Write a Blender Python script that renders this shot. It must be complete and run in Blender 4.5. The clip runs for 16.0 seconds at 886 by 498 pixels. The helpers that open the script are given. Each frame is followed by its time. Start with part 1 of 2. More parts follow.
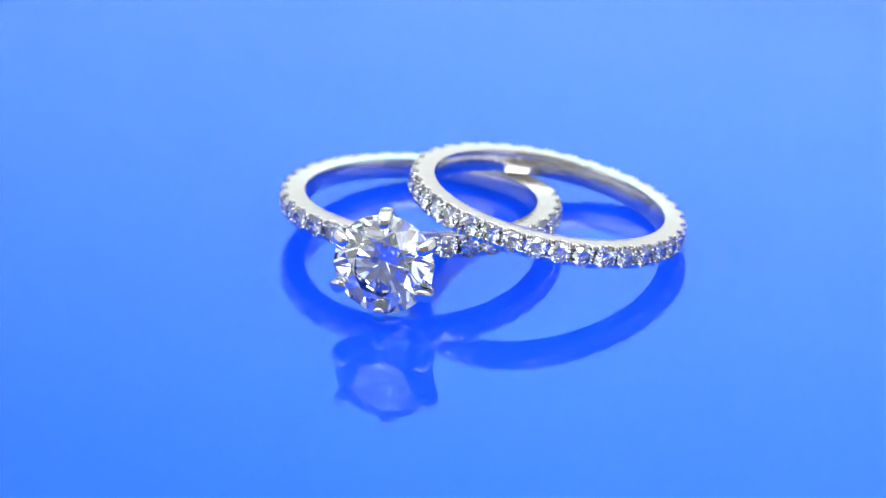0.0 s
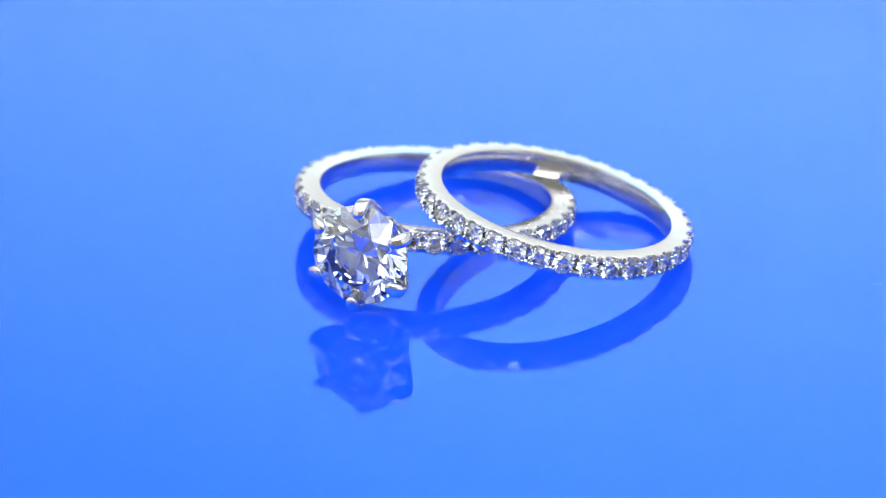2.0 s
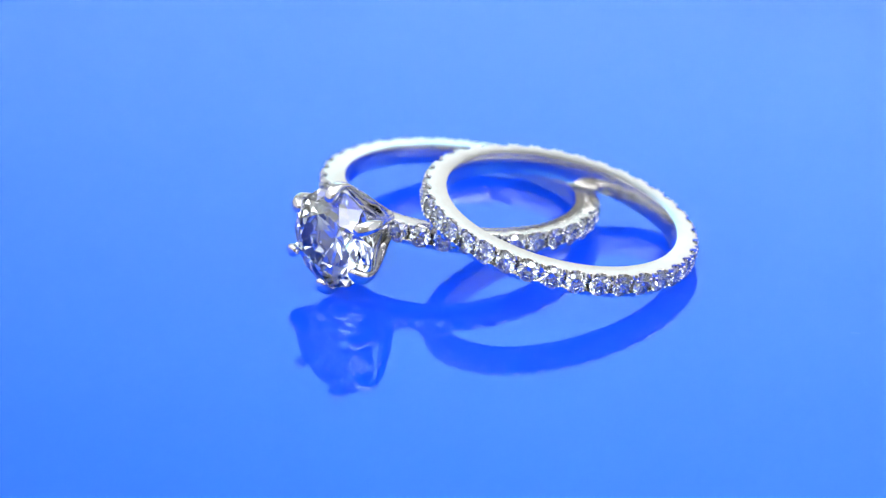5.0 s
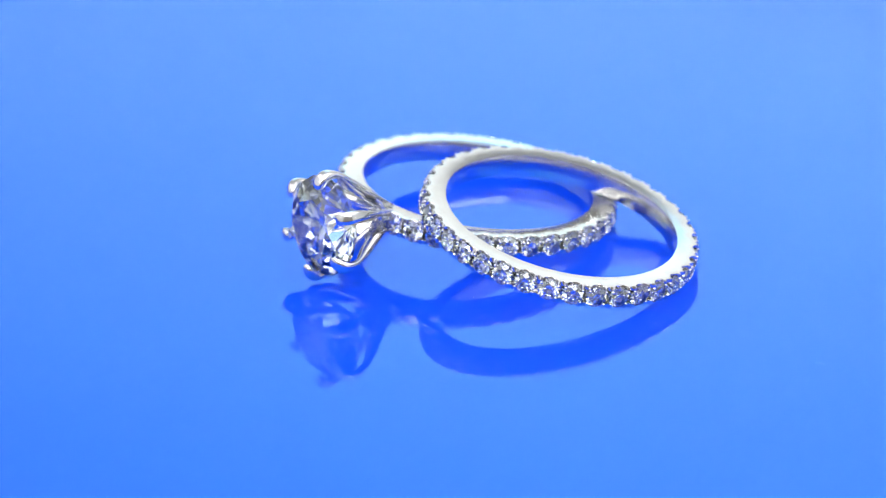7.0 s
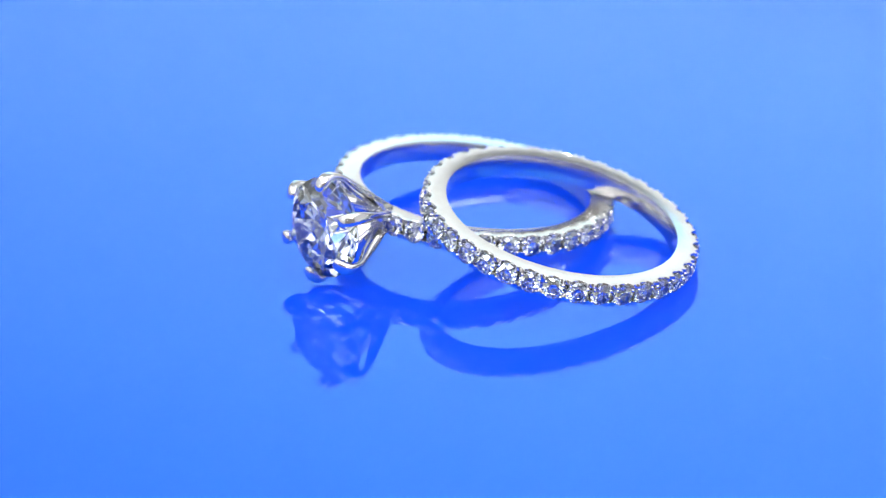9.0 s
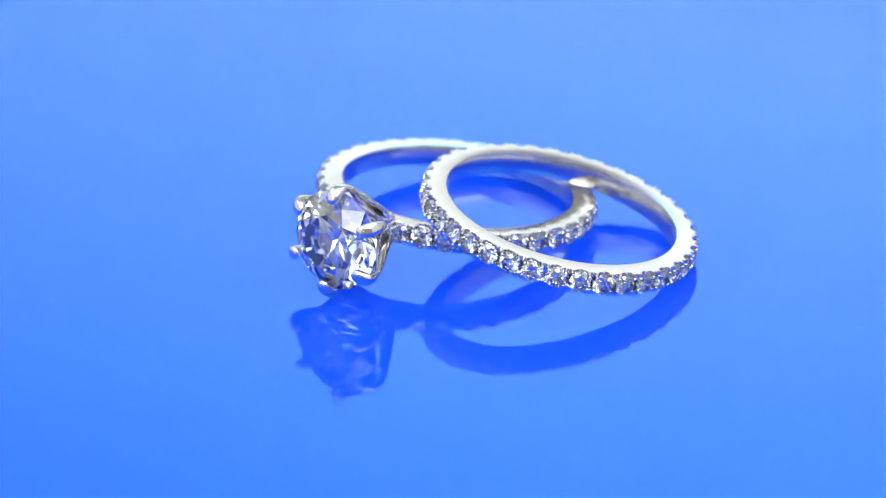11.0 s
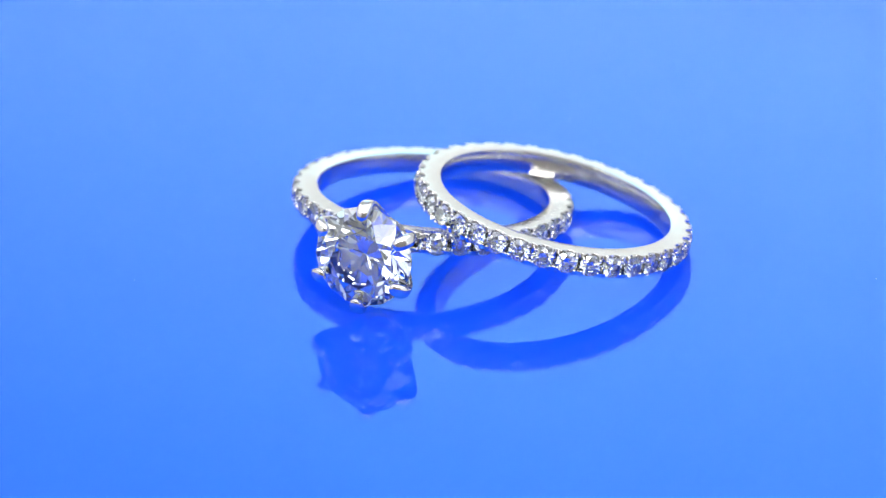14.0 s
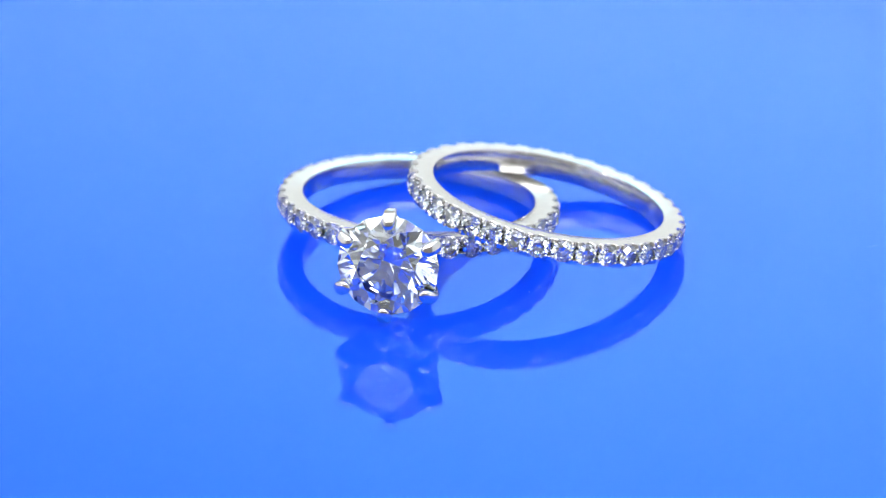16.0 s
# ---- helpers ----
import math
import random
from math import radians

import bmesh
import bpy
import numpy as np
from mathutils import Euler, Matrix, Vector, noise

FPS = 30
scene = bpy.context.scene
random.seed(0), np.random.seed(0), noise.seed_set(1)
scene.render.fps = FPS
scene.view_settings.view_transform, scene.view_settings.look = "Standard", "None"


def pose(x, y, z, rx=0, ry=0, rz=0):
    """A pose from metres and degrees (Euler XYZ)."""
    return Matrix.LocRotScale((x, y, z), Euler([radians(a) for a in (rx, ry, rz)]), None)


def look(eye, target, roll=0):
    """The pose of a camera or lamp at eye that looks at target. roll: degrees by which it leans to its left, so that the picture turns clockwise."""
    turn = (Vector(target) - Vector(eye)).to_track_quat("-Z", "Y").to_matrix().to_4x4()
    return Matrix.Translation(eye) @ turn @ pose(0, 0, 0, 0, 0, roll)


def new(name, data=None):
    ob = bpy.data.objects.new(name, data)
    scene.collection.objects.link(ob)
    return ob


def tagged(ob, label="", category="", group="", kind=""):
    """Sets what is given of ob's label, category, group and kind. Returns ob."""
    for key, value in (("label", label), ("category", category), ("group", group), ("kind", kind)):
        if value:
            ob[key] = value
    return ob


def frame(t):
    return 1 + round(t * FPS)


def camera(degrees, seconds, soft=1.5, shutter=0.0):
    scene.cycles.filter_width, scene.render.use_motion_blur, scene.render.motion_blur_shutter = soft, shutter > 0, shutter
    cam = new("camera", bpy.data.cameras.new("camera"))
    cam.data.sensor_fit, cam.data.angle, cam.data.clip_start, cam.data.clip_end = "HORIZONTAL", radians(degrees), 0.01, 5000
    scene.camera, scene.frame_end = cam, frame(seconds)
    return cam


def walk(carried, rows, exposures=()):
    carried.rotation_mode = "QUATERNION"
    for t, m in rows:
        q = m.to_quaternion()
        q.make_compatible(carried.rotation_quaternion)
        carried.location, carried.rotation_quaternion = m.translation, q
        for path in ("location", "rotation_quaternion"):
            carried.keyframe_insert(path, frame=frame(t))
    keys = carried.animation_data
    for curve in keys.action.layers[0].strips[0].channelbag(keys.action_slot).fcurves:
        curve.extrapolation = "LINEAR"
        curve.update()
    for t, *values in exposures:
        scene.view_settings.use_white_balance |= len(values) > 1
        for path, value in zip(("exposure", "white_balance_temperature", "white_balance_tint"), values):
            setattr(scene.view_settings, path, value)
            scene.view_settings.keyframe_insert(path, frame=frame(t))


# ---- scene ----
import itertools

MM = 0.001

# ---- camera: a long macro lens on a tripod, it stands still ----
cam = camera(9.8, 16.0, soft=1.0)
stand = pose(0, -0.330792, 0.155518, 64.641, 0, 0.147) @ pose(0, 0, 0, 0, 0, -0.064)
walk(cam, [(0.0, stand), (16.0, stand)])
cam.data.dof.use_dof = True
cam.data.dof.focus_distance = 0.351
cam.data.dof.aperture_fstop = 38.0

# ---- light: a white light box, a soft panel overhead, LED spots and added fill lamps ----
world = bpy.data.worlds.new("dim_room")
scene.world = world
world.use_nodes = True
world.node_tree.nodes["Background"].inputs[0].default_value = (0.30, 0.29, 0.27, 1)
world.node_tree.nodes["Background"].inputs[1].default_value = 0.3


def area_lamp(name, eye, target, sx, sy, watts, colour):
    data = bpy.data.lights.new(name, "AREA")
    data.shape, data.size, data.size_y = "RECTANGLE", sx, sy
    data.energy, data.color = watts, colour
    ob = new(name, data)
    ob.matrix_world = look(eye, target)
    return ob


def disc_lamp(name, eye, target, dia, watts, colour):
    ob = area_lamp(name, eye, target, dia, dia, watts, colour)
    ob.data.shape = "DISK"
    return ob


area_lamp("soft_panel", (0.0, -0.10, 0.545), (0, -0.10, 0), 0.56, 0.50, 0.85, (1.0, 1.0, 1.0))
# two side lamps added to soften the rings' shadows and brighten the stones
area_lamp("side_fill", (-0.412, 0.06, 0.36), (0, 0.0, 0.20), 0.50, 0.32, 0.75, (1.0, 1.0, 1.0))
area_lamp("side_fill", (0.412, 0.06, 0.36), (0, 0.0, 0.20), 0.50, 0.32, 0.75, (1.0, 1.0, 1.0))
disc_lamp("glint_spot", (0.065, -0.38, 0.265), (0, 0, 0), 0.010, 0.12, (1.0, 0.97, 0.93))
# small overhead spots; the amber one is added to stand for diamond fire
for x, y, warm in ((-0.16, -0.25, 0), (0.13, -0.22, 1), (-0.05, 0.08, 0), (0.2, 0.05, 0)):
    disc_lamp("glint_spot", (x, y, 0.54), (x, y, 0), 0.009, 0.09, (1.0, 0.74, 0.46) if warm else (1.0, 0.98, 0.95))
# a soft strip added high above the lens to brighten the stones
area_lamp("front_fill", (0, -0.43, 0.47), (0, 0, 0), 0.56, 0.17, 1.2, (1.0, 1.0, 1.0))
# rows of small lamps added round the box front for sparkle, none close beside the lens
for rise, step, first, last in ((20, 28, 30, 70), (36, 12, 34, 84), (48, 10, 5, 85), (60, 12, 6, 80), (72, 18, 9, 70)):
    for off in range(first, last, step):
        for side in (-1, 1):
            turn, up = radians(-90 + side * off + 2.5), radians(rise + 1.5 * side)
            reach = 0.40 * math.cos(up)
            disc_lamp("glint_spot", (reach * math.cos(turn), reach * math.sin(turn), 0.40 * math.sin(up)), (0, 0, 0.004), 0.013, 0.027, (1.0, 0.98, 0.96))
# added spot: a pool of light on the unseen pale blue backdrop, for the sheet's reflection
data = bpy.data.lights.new("backdrop_fill", "SPOT")
data.energy, data.spot_size, data.spot_blend, data.shadow_soft_size = 25.0, radians(60), 1.0, 0.03
backdrop_fill = new("backdrop_fill", data)
backdrop_fill.matrix_world = look((0.10, 0.02, 0.50), (0.02, 0.46, 0.10))


# ---- materials ----
def material(name):
    m = bpy.data.materials.new(name)
    m.use_nodes = True
    nt = m.node_tree
    return m, nt, nt.nodes["Principled BSDF"]


def noise_node(nt, scale, detail=3.0, rough=0.55):
    tc = nt.nodes.new("ShaderNodeTexCoord")
    n = nt.nodes.new("ShaderNodeTexNoise")
    n.inputs["Scale"].default_value = scale
    n.inputs["Detail"].default_value = detail
    n.inputs["Roughness"].default_value = rough
    nt.links.new(tc.outputs["Object"], n.inputs["Vector"])
    return n


def ramp_node(nt, source, stops):
    r = nt.nodes.new("ShaderNodeValToRGB")
    while len(r.color_ramp.elements) < len(stops):
        r.color_ramp.elements.new(0.5)
    for e, (pos, col) in zip(r.color_ramp.elements, stops):
        e.position, e.color = pos, (*col, 1)
    nt.links.new(source, r.inputs[0])
    return r


def surface(name, dark, light, scale, rough, metallic=0.0, ior=1.5, bump=0.0, bump_scale=None, rough_span=0.0):
    m, nt, b = material(name)
    n = noise_node(nt, scale)
    r = ramp_node(nt, n.outputs["Fac"], [(0.3, dark), (0.7, light)])
    nt.links.new(r.outputs[0], b.inputs["Base Color"])
    b.inputs["Metallic"].default_value = metallic
    b.inputs["IOR"].default_value = ior
    b.inputs["Roughness"].default_value = rough
    if rough_span:
        n2 = noise_node(nt, scale * 6, 4)
        mr = nt.nodes.new("ShaderNodeMapRange")
        mr.inputs["To Min"].default_value, mr.inputs["To Max"].default_value = rough, rough + rough_span
        nt.links.new(n2.outputs["Fac"], mr.inputs["Value"])
        nt.links.new(mr.outputs[0], b.inputs["Roughness"])
    if bump:
        n3 = noise_node(nt, bump_scale or scale * 10, 3)
        bp = nt.nodes.new("ShaderNodeBump")
        bp.inputs["Strength"].default_value = bump
        bp.inputs["Distance"].default_value = 0.00002
        nt.links.new(n3.outputs["Fac"], bp.inputs["Height"])
        nt.links.new(bp.outputs[0], b.inputs["Normal"])
    return m


M_ACRYLIC = surface("blue_acrylic", (0.0030, 0.054, 0.78), (0.0038, 0.059, 0.84), 14, 0.001, ior=1.5, rough_span=0.004)
M_ACRYLIC.node_tree.nodes["Principled BSDF"].inputs["Specular Tint"].default_value = (0.1, 1.0, 1.0, 1)
sheet = M_ACRYLIC.node_tree.nodes["Principled BSDF"]
sheet.subsurface_method = "BURLEY"
sheet.inputs["Subsurface Weight"].default_value = 1.0
sheet.inputs["Subsurface Radius"].default_value = (1.0, 1.0, 1.0)
sheet.inputs["Subsurface Scale"].default_value = 0.015
M_GOLD = surface("polished_white_gold", (0.70, 0.695, 0.68), (0.77, 0.765, 0.75), 900, 0.09, metallic=1.0, bump=0.06, bump_scale=2500, rough_span=0.09)
M_WHITE = surface("white_box_fabric", (0.80, 0.82, 0.84), (0.86, 0.875, 0.89), 30, 0.9, bump=0.2, bump_scale=900)
M_GREY = surface("warm_grey_board", (0.20, 0.19, 0.175), (0.25, 0.24, 0.22), 10, 0.9, bump=0.2, bump_scale=900)
M_DARK = surface("brown_grey_board", (0.25, 0.235, 0.215), (0.30, 0.28, 0.26), 10, 0.9, bump=0.2, bump_scale=900)


def sheen_backdrop():
    """Unseen backdrop whose colours paint in the light that sheet and rims reflect: pale at the foot, sky blue higher
    up in the middle, white again towards both sides.
    """
    m, nt, b = material("painted_sheen_gradient")
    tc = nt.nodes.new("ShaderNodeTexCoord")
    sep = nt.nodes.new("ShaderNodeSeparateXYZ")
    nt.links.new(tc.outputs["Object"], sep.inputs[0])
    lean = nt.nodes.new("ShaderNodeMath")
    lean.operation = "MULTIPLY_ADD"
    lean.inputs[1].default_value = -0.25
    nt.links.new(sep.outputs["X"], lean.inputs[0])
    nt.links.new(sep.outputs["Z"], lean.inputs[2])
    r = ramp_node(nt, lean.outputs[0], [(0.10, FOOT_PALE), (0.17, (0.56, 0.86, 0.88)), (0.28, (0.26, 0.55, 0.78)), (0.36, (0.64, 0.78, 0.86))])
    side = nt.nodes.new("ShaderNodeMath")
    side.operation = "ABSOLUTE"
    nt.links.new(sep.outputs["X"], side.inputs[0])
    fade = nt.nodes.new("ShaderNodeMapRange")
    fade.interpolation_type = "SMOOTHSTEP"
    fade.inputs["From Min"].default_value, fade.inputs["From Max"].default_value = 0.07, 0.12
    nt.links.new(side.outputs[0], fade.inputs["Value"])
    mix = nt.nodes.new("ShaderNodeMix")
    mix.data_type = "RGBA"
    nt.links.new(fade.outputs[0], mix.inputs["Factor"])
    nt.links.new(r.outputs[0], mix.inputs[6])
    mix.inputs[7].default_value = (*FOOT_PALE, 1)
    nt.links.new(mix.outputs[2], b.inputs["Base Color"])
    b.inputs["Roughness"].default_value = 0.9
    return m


# brightness the rims reflect, painted into the backdrop's foot and sides
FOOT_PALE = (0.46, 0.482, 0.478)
M_BACKDROP = sheen_backdrop()
M_DUST = surface("grey_dust", (0.16, 0.20, 0.30), (0.30, 0.34, 0.42), 2000, 0.8)


def diamond_material(name, colour):
    m = bpy.data.materials.new(name)
    m.use_nodes = True
    nt = m.node_tree
    out = nt.nodes["Material Output"]
    nt.nodes.remove(nt.nodes["Principled BSDF"])
    g = nt.nodes.new("ShaderNodeBsdfGlass")
    g.inputs["Color"].default_value = (*colour, 1)
    g.inputs["Roughness"].default_value = 0.0
    g.inputs["IOR"].default_value = 2.42
    nt.links.new(g.outputs[0], out.inputs["Surface"])
    return m


M_DIAMOND = diamond_material("clear_diamond", (0.965, 0.99, 1.0))


# ---- mesh helpers ----
def link(name, bm, mat, parent=None, label="", smooth=False):
    me = bpy.data.meshes.new(name)
    bm.to_mesh(me)
    bm.free()
    me.materials.append(mat)
    if smooth:
        for poly in me.polygons:
            poly.use_smooth = True
    ob = new(name, me)
    ob.parent = parent
    return tagged(ob, label)


def box(name, lo, hi, mat, parent=None):
    bm = bmesh.new()
    bmesh.ops.create_cube(bm, size=1.0)
    size = [b - a for a, b in zip(lo, hi)]
    for v in bm.verts:
        v.co = Vector([a + (c + 0.5) * s for a, c, s in zip(lo, v.co, size)])
    return link(name, bm, mat, parent)


def polar(rad, ang, z=0.0):
    return Vector((rad * math.cos(ang), rad * math.sin(ang), z))


def brilliant(dia):
    """A round brilliant with all its facets: table up (+z), the girdle at z = 0."""
    R = dia / 2
    tr, ch, gh, pd = 0.57, 0.31, 0.022, 0.865
    bm = bmesh.new()
    step = math.pi / 8

    def vert(rad, k, z):
        return bm.verts.new(polar(rad * R, k * step, z * R))

    table = [vert(tr, 2 * k, gh + ch) for k in range(8)]
    rm = 0.775
    mid = [vert(rm, 2 * k + 1, gh + ch * (1 - rm * math.cos(step)) / (1 - tr)) for k in range(8)]
    top = [vert(1, k, gh) for k in range(16)]
    low = [vert(1, k, -gh) for k in range(16)]
    rp = 0.25
    pav = [vert(rp, 2 * k + 1, -gh - pd * (1 - rp * math.cos(step))) for k in range(8)]
    culet = bm.verts.new((0, 0, (-gh - pd) * R))
    bm.faces.new(table)
    for k in range(8):
        n = (k + 1) % 8
        bm.faces.new((table[k], mid[k], table[n]))
        bm.faces.new((table[k], mid[k - 1], top[2 * k], mid[k]))
        bm.faces.new((mid[k], top[2 * k], top[2 * k + 1]))
        bm.faces.new((mid[k], top[2 * k + 1], top[(2 * k + 2) % 16]))
        bm.faces.new((culet, pav[k - 1], low[2 * k], pav[k]))
        bm.faces.new((pav[k], low[2 * k], low[2 * k + 1]))
        bm.faces.new((pav[k], low[2 * k + 1], low[(2 * k + 2) % 16]))
    for k in range(16):
        n = (k + 1) % 16
        bm.faces.new((top[k], top[n], low[n], low[k]))
    bmesh.ops.recalc_face_normals(bm, faces=bm.faces)
    return bm


def lathe_strip(bm, rows, closed_around=True):
    """Faces between rings of vertices; each row is a closed loop of points."""
    loops = [[bm.verts.new(p) for p in row] for row in rows]
    n = len(loops[0])
    m = len(loops)
    for i in range(m if closed_around else m - 1):
        a, b = loops[i], loops[(i + 1) % m]
        for k in range(n):
            bm.faces.new((a[k], a[(k + 1) % n], b[(k + 1) % n], b[k]))
    return loops


def band_mesh(ri, ro, width, phase, plain=None):
    """The gold band: flat polished sides, an outer edge cut out round every stone and a channel for the stones.
    plain: (angle, half_width) in degrees, a stretch with no cut-outs under the head."""
    bm = bmesh.new()
    steps = 36 * 24
    h = width / 2
    rows = []
    for i in range(steps):
        deg = 360.0 * i / steps
        a = radians(deg)
        u = ((deg - phase) / 10.0) % 1.0
        d = abs(u - 0.5) * 2          # 1 at a stone's middle, where the rim is cut out wide; 0 between two stones
        wide = max(0.0, 1 - ((1 - d) / 0.62) ** 2) ** 0.5 if d > 0.38 else 0.0
        bead = max(0.0, 1 - (d / 0.26) ** 2) ** 0.5 if d < 0.26 else 0.0
        floor_r = ri + 0.62 * MM
        r_edge = ro + 0.17 * MM - 0.40 * MM * wide - 0.18 * MM * bead
        lip = 0.30 * MM
        if plain:
            off = abs((deg - plain[0] + 180) % 360 - 180)
            if off < plain[1]:
                floor_r, r_edge = ro - 0.25 * MM, ro - 0.2 * MM
        b = 0.07 * MM
        prof = [(ri + b, h), (ri + b * 0.3, h - b * 0.3), (ri, h - b), (ri, 0), (ri, -h + b), (ri + b * 0.3, -h + b * 0.3), (ri + b, -h),
                (r_edge - 0.03 * MM, -h), (r_edge, -h + 0.04 * MM), (r_edge + 0.04 * MM, -h + lip), (r_edge - 0.18 * MM, -h + lip + 0.10 * MM), (floor_r, -h * 0.35),
                (floor_r, h * 0.35), (r_edge - 0.18 * MM, h - lip - 0.10 * MM), (r_edge + 0.04 * MM, h - lip), (r_edge, h - 0.04 * MM), (r_edge - 0.03 * MM, h)]
        rows.append([polar(r, a, z) for r, z in prof])
    lathe_strip(bm, rows)
    bmesh.ops.recalc_face_normals(bm, faces=bm.faces)
    return bm


def sharp_smooth(ob, deg=38):
    ob.data.set_sharp_from_angle(angle=radians(deg))


def bead_mesh(rad):
    bm = bmesh.new()
    bmesh.ops.create_icosphere(bm, subdivisions=2, radius=rad)
    for v in bm.verts:
        v.co.x *= 1.3
    return bm


def set_stones(ring, ri, ro, width, phase, skip=None, label_stone=""):
    """The row of small stones round a band, with a pair of shared beads in every gap."""
    stone_r = ro + 0.06 * MM
    me_stone = me_bead = None
    rnd = random.Random(7 if skip else 11)
    for k in range(36):
        for kind, deg in (("stone", phase + 10 * k), ("bead", phase + 5 + 10 * k)):
            if skip and abs((deg - skip[0] + 180) % 360 - 180) < skip[1] + (0 if kind == "stone" else -2):
                continue
            a = radians(deg)
            if kind == "stone":
                if me_stone is None:
                    ob = link("diamond", brilliant(1.54 * MM), M_DIAMOND, ring)
                    me_stone = ob.data
                else:
                    ob = new("diamond", me_stone)
                    ob.parent = ring
                turn = Matrix.Rotation(a, 4, "Z") @ Matrix.Rotation(radians(90), 4, "Y")
                wob = Euler((radians(rnd.uniform(-5, 5)), radians(rnd.uniform(-5, 5)), radians(rnd.uniform(0, 45)))).to_matrix().to_4x4()
                ob.matrix_local = Matrix.Translation(polar(stone_r, a)) @ turn @ wob
            else:
                for s, off in itertools.product((1, -1), (-1.5, 1.5)):
                    if me_bead is None:
                        ob = link("bead_prong", bead_mesh(0.115 * MM), M_GOLD, ring, smooth=True)
                        me_bead = ob.data
                    else:
                        ob = new("bead_prong", me_bead)
                        ob.parent = ring
                    b = a + radians(off)
                    ob.matrix_local = Matrix.Translation(polar(ro + 0.16 * MM, b, s * (width / 2 - 0.37 * MM))) @ Matrix.Rotation(b, 4, "Z")


def sweep(bm, path, sizes, side):
    """A bar with a rounded section along a path in a plane; side: the unit vector across that plane."""
    rows = []
    n = len(path)
    for i, p in enumerate(path):
        d = (path[min(i + 1, n - 1)] - path[max(i - 1, 0)]).normalized()
        up = side.cross(d).normalized()
        wa, wb = sizes[i]
        row = []
        for k in range(14):
            t = 2 * math.pi * k / 14
            c, s = math.cos(t), math.sin(t)
            c = math.copysign(abs(c) ** 0.7, c)
            s = math.copysign(abs(s) ** 0.7, s)
            row.append(p + side * (wa * c) + up * (wb * s))
        rows.append(row)
    loops = lathe_strip(bm, rows, closed_around=False)
    bm.faces.new(loops[0])
    bm.faces.new(loops[-1])
    bmesh.ops.recalc_face_normals(bm, faces=bm.faces)


def spline(points, per=6):
    """A smooth line through points (tuples of any length)."""
    out = []
    n = len(points)
    for i in range(n - 1):
        p0, p1, p2, p3 = (points[max(0, min(n - 1, i + j))] for j in (-1, 0, 1, 2))
        for s in range(per):
            t = s / per
            out.append(tuple(0.5 * (2 * b + (c - a) * t + (2 * a - 5 * b + 4 * c - d) * t * t + (3 * b - a - 3 * c + d) * t ** 3)
                             for a, b, c, d in zip(p0, p1, p2, p3)))
    out.append(tuple(points[-1]))
    return out


def build_head(ring, centre, azimuth, stone_dia):
    """Six claws rising out of a small cup on the shank, and the large brilliant that they hold.
    The head's own axis (+z) points away from the band's middle; its +y is the band's axis."""
    turn = Matrix.Rotation(radians(azimuth), 4, "Z") @ Matrix.Rotation(radians(90), 4, "Y") @ Matrix.Rotation(radians(90), 4, "Z")
    frame_m = Matrix.Translation(centre) @ turn
    sr = stone_dia / 2 / MM
    stone = link("centre_diamond", brilliant(stone_dia), M_DIAMOND, ring, "large clear round brilliant-cut diamond")
    stone.matrix_local = frame_m @ Matrix.Rotation(radians(6), 4, "Z")
    # cup: an open cone whose wall is thick
    bm = bmesh.new()
    prof = [(0.9, -5.6), (1.05, -5.0), (1.45, -4.4), (1.75, -3.9), (1.62, -3.84), (1.25, -4.35), (0.75, -4.9), (0.6, -5.6)]
    rows = [[polar(r * MM, 2 * math.pi * k / 40, z * MM) for k in range(40)] for r, z in prof]
    lathe_strip(bm, rows)
    bmesh.ops.recalc_face_normals(bm, faces=bm.faces)
    cup = link("head_cup", bm, M_GOLD, ring, "polished white gold cup under the stone", smooth=True)
    cup.matrix_local = frame_m
    sharp_smooth(cup)
    # radius, height, half width across, half thickness
    line = spline([(0.45, -5.9, 0.26, 0.26), (1.12, -4.5, 0.25, 0.42), (2.5, -2.37, 0.25, 0.42), (sr - 0.02, -0.95, 0.32, 0.26),
                   (sr + 0.24, 0.0, 0.42, 0.30), (sr + 0.12, 0.48, 0.48, 0.36), (sr - 0.24, 0.80, 0.47, 0.34), (sr - 0.58, 0.95, 0.36, 0.24), (sr - 0.74, 0.97, 0.08, 0.06)])
    first = None
    for k in range(6):
        a = radians(90 + 60 * k)
        if first is None:
            bm = bmesh.new()
            sweep(bm, [Vector((r * MM, 0, z * MM)) for r, z, _, _ in line], [(w * MM, t * MM) for _, _, w, t in line], Vector((0, 1, 0)))
            ob = link("claw", bm, M_GOLD, ring, "polished white gold claw", smooth=True)
            first = ob.data
        else:
            ob = new("claw", first)
            ob.parent = ring
            tagged(ob, "polished white gold claw")
        ob.matrix_local = frame_m @ Matrix.Rotation(a, 4, "Z")


# ---- the setting ----
PIVOT = Vector((1.969 * MM, -4.806 * MM, 0))


def build_setting():
    for name, lo, hi, mat in (
            ("floor", (-0.45, -0.55, -0.035), (0.45, 0.48, -0.025), M_GREY),
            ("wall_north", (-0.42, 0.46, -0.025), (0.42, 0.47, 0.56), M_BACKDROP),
            ("wall_east", (0.42, -0.52, -0.025), (0.43, 0.47, 0.56), M_WHITE),
            ("wall_west", (-0.43, -0.52, -0.025), (-0.42, 0.47, 0.56), M_WHITE),
            ("ceiling", (-0.43, -0.53, 0.56), (0.43, 0.47, 0.57), M_WHITE),
            ("wall_south", (-0.43, -0.53, -0.025), (0.43, -0.52, 0.56), M_DARK)):
        tagged(box(name, lo, hi, mat), kind="structure")


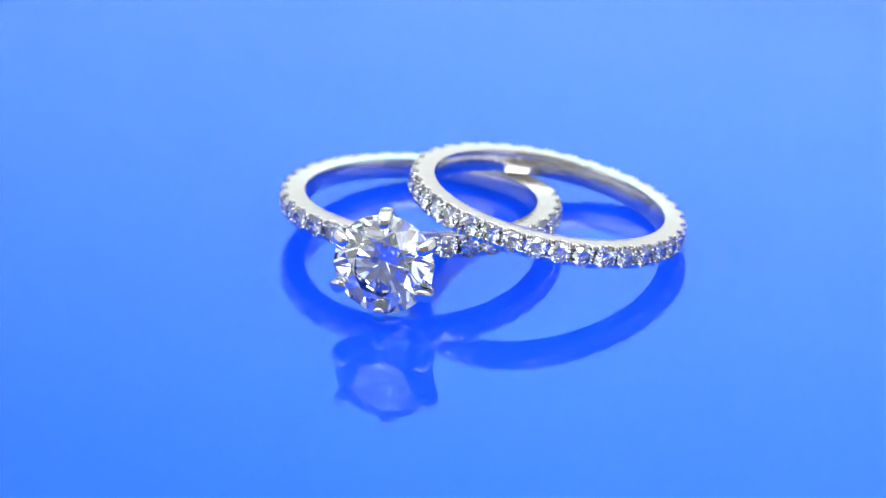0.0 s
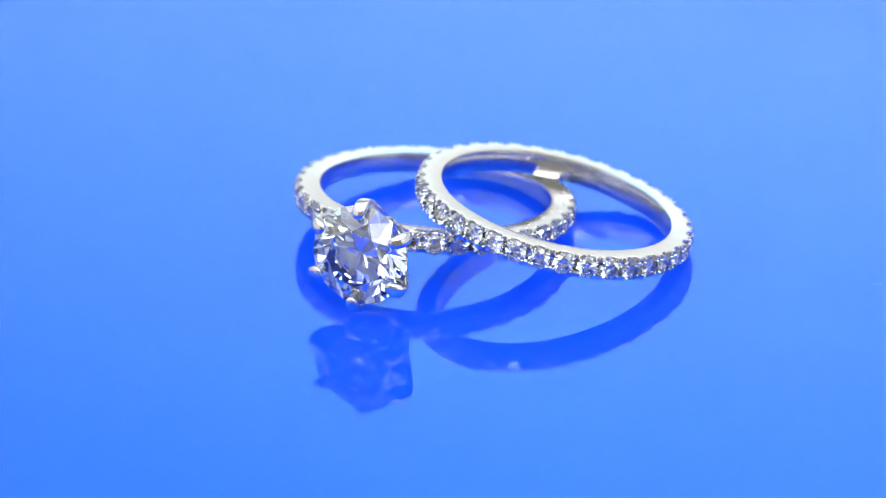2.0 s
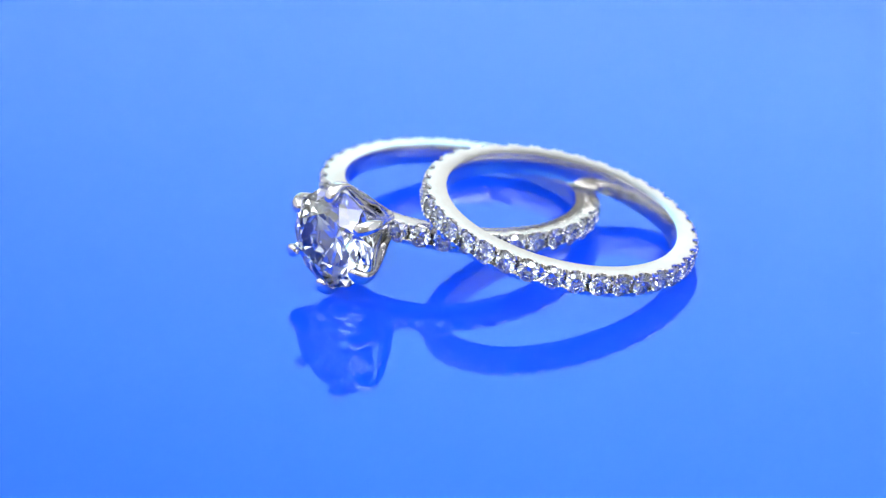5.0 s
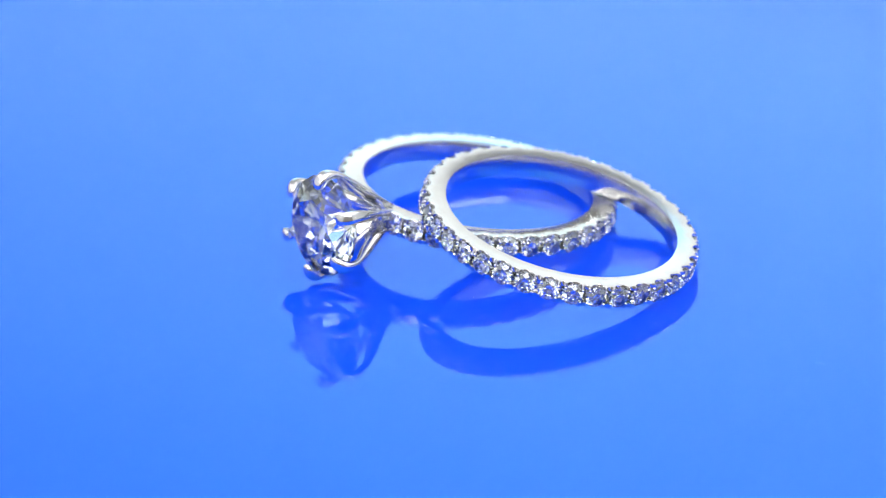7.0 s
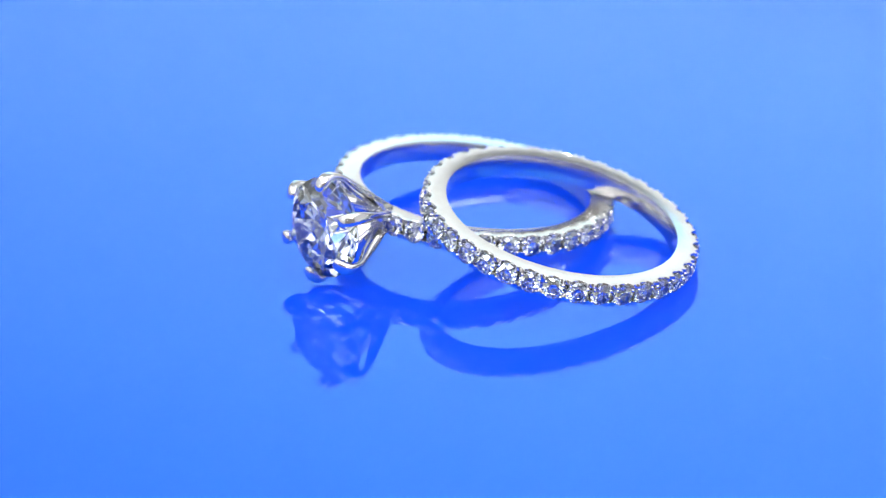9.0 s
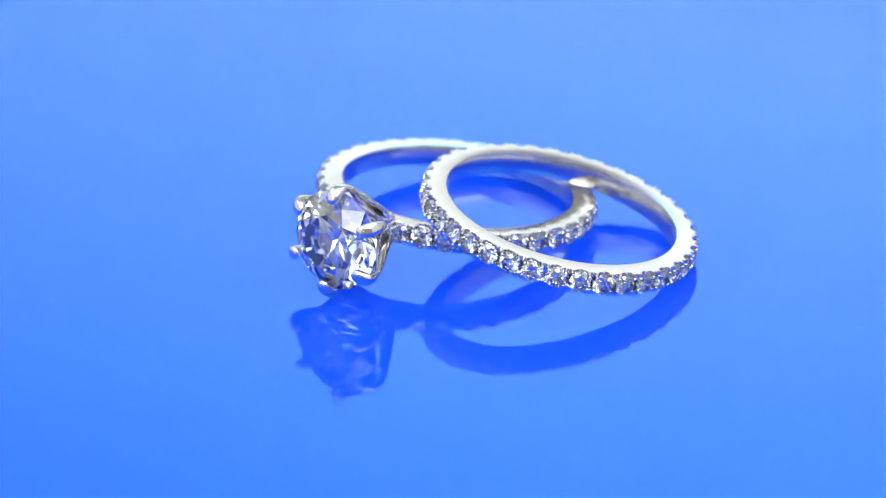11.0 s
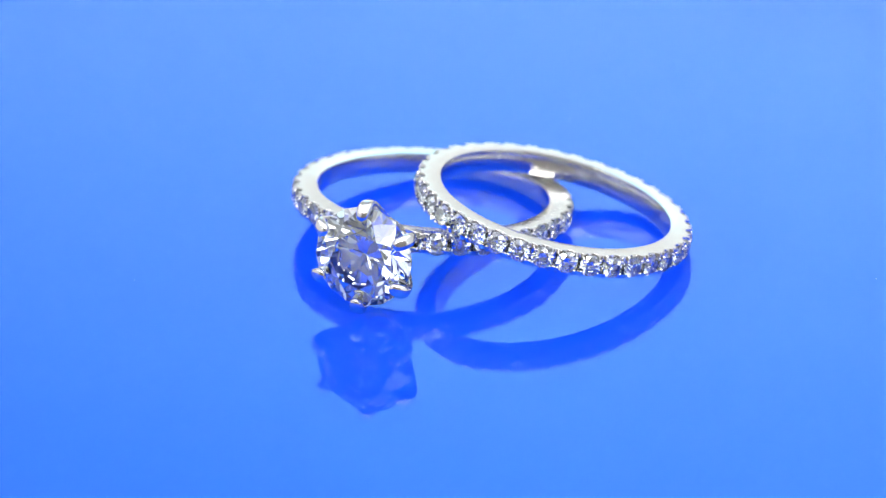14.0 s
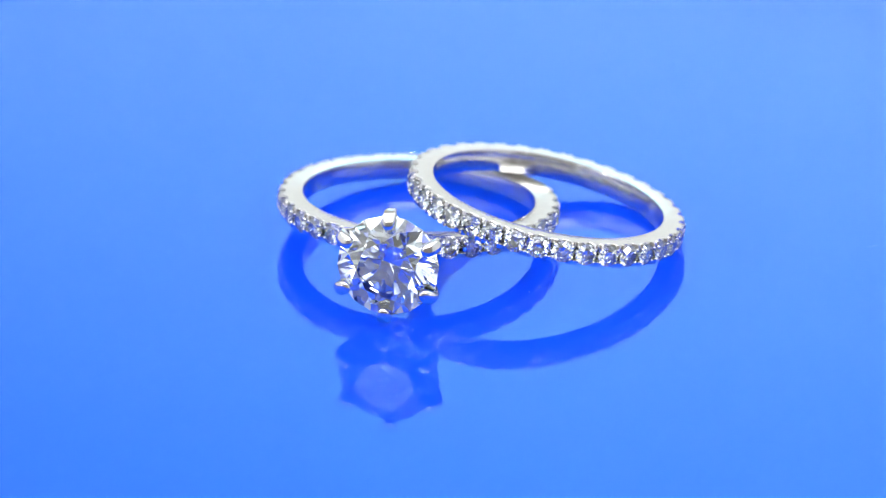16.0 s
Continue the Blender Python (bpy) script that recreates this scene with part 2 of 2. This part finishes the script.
def build_turntable():
    """A round sheet of glossy blue acrylic on a low white foot."""
    table = new("turntable")
    table.matrix_world = Matrix.Translation(PIVOT)
    tagged(table, "round glossy blue acrylic turntable carrying two rings", "turntable")
    bm = bmesh.new()
    rad = 0.16
    prof = [(0.0005, 0.0), (0.05, 0.0), (0.1, 0.0), (rad - 0.0006, 0.0), (rad - 0.0002, -0.0002), (rad, -0.0006), (rad, -0.0044), (rad - 0.0006, -0.005), (0.0005, -0.005)]
    lathe_strip(bm, [[polar(r, 2 * math.pi * k / 96, z) for k in range(96)] for r, z in prof], closed_around=False)
    bmesh.ops.contextual_create(bm, geom=[e for e in bm.edges if e.is_boundary])
    bmesh.ops.holes_fill(bm, edges=[e for e in bm.edges if e.is_boundary])
    bmesh.ops.recalc_face_normals(bm, faces=bm.faces)
    link("top_sheet", bm, M_ACRYLIC, table, "glossy blue acrylic sheet")
    bm = bmesh.new()
    bmesh.ops.create_cone(bm, cap_ends=True, segments=64, radius1=0.09, radius2=0.085, depth=0.0195)
    foot = link("foot", bm, M_WHITE, table, "low white round foot")
    foot.location = (0, 0, -0.01515)
    return table


def ring_base(name, x, y, z, rx, ry, label):
    """An Empty on the table below the ring's middle, and the ring's own tilted frame under it."""
    ob = new(name)
    ob.matrix_world = pose(x * MM, y * MM, z * MM, rx, 0, 0) @ pose(0, 0, 0, 0, ry, 0)
    return tagged(ob, label, "ring", "rings on the turntable")


def build_solitaire():
    ring = ring_base("solitaire_ring", -2.417, 0.036, 2.246, -7.086, 3.305, "white gold engagement ring with large six-claw diamond, lying flat")
    ri, ro, w = 8.20 * MM, 9.67 * MM, 1.48 * MM
    band = link("band", band_mesh(ri, ro, w, 1.0, (259.0, 9.0)), M_GOLD, ring, smooth=True)
    sharp_smooth(band)
    set_stones(ring, ri, ro, w, 1.0, skip=(259.0, 8.0))
    build_head(ring, Vector((-2.41, -14.18, 0.12)) * MM, -102.0, 7.05 * MM)
    return ring


def build_eternity():
    ring = ring_base("eternity_ring", 6.486, -1.992, 3.126, -5.674, 11.854, "white gold eternity band set with small diamonds, leaning on other ring")
    ri, ro, w = 8.25 * MM, 9.61 * MM, 1.66 * MM
    band = link("band", band_mesh(ri, ro, w, 4.0), M_GOLD, ring, smooth=True)
    sharp_smooth(band)
    set_stones(ring, ri, ro, w, 4.0)
    return ring


def build_dust(table):
    """A few tiny specks and one faint smear on the sheet."""
    rnd = random.Random(3)
    bm = bmesh.new()
    spots = [polar(0.05 * math.sqrt(rnd.random()), rnd.uniform(0, 6.283)) for _ in range(9)]
    for i, p in enumerate(spots + [Vector((27.2 * MM + 0.18 * MM * j, 1.7 * MM + 0.05 * MM * (j % 2), 0)) for j in range(4)]):
        s = rnd.uniform(0.010, 0.02) * MM if i < 9 else 0.012 * MM
        res = bmesh.ops.create_icosphere(bm, subdivisions=1, radius=s)
        m = Matrix.Rotation(rnd.uniform(0, 6.28) if i < 9 else 0.4, 4, "Z") @ Matrix.Diagonal((rnd.uniform(0.8, 2.2) if i < 9 else 3.5, 1, 0.5, 1))
        for v in res["verts"]:
            v.co = m @ v.co + p + Vector((0, 0, s * 0.45))
    ob = link("dust_specks", bm, M_DUST, table, "tiny grey dust specks")
    tagged(ob, kind="stuff")


def build_hallmark(ring):
    """The worn stamp inside the band, as plain bars."""
    for k, deg in enumerate((63.5, 61.0, 58.0, 55.5, 50.0)):
        bm = bmesh.new()
        bmesh.ops.create_cube(bm, size=1.0)
        for v in bm.verts:
            v.co = Vector((v.co.x * 0.03, v.co.y * (0.10 if k % 2 else 0.16), v.co.z * 0.55)) * MM
        bmesh.ops.bevel(bm, geom=bm.edges[:], offset=0.01 * MM, segments=1, affect="EDGES")
        ob = link("stamp_bar", bm, M_GOLD, ring)
        a = radians(deg)
        ob.matrix_local = Matrix.Translation(polar(8.245 * MM, a, 0.05 * MM)) @ Matrix.Rotation(a, 4, "Z")


build_setting()
turntable = build_turntable()
solitaire = build_solitaire()
eternity = build_eternity()
build_hallmark(eternity)
build_dust(turntable)


def motions():
    """The turntable turns at a steady rate and then back again, with the rings on it."""
    rate, back = 5.504, 7.84
    times = [0.5 * k for k in range(16)] + [7.7, 7.8, 7.8667, 8.0] + [8.5 + 0.5 * k for k in range(16)]
    for thing in (turntable, solitaire, eternity):
        start = thing.matrix_basis.copy()
        rows = []
        for t in times:
            turn = -rate * (t if t < back else 2 * back - t)
            spin = Matrix.Translation(PIVOT) @ Matrix.Rotation(radians(turn), 4, "Z") @ Matrix.Translation(-PIVOT)
            rows.append((t, spin @ start))
        walk(thing, rows)


motions()
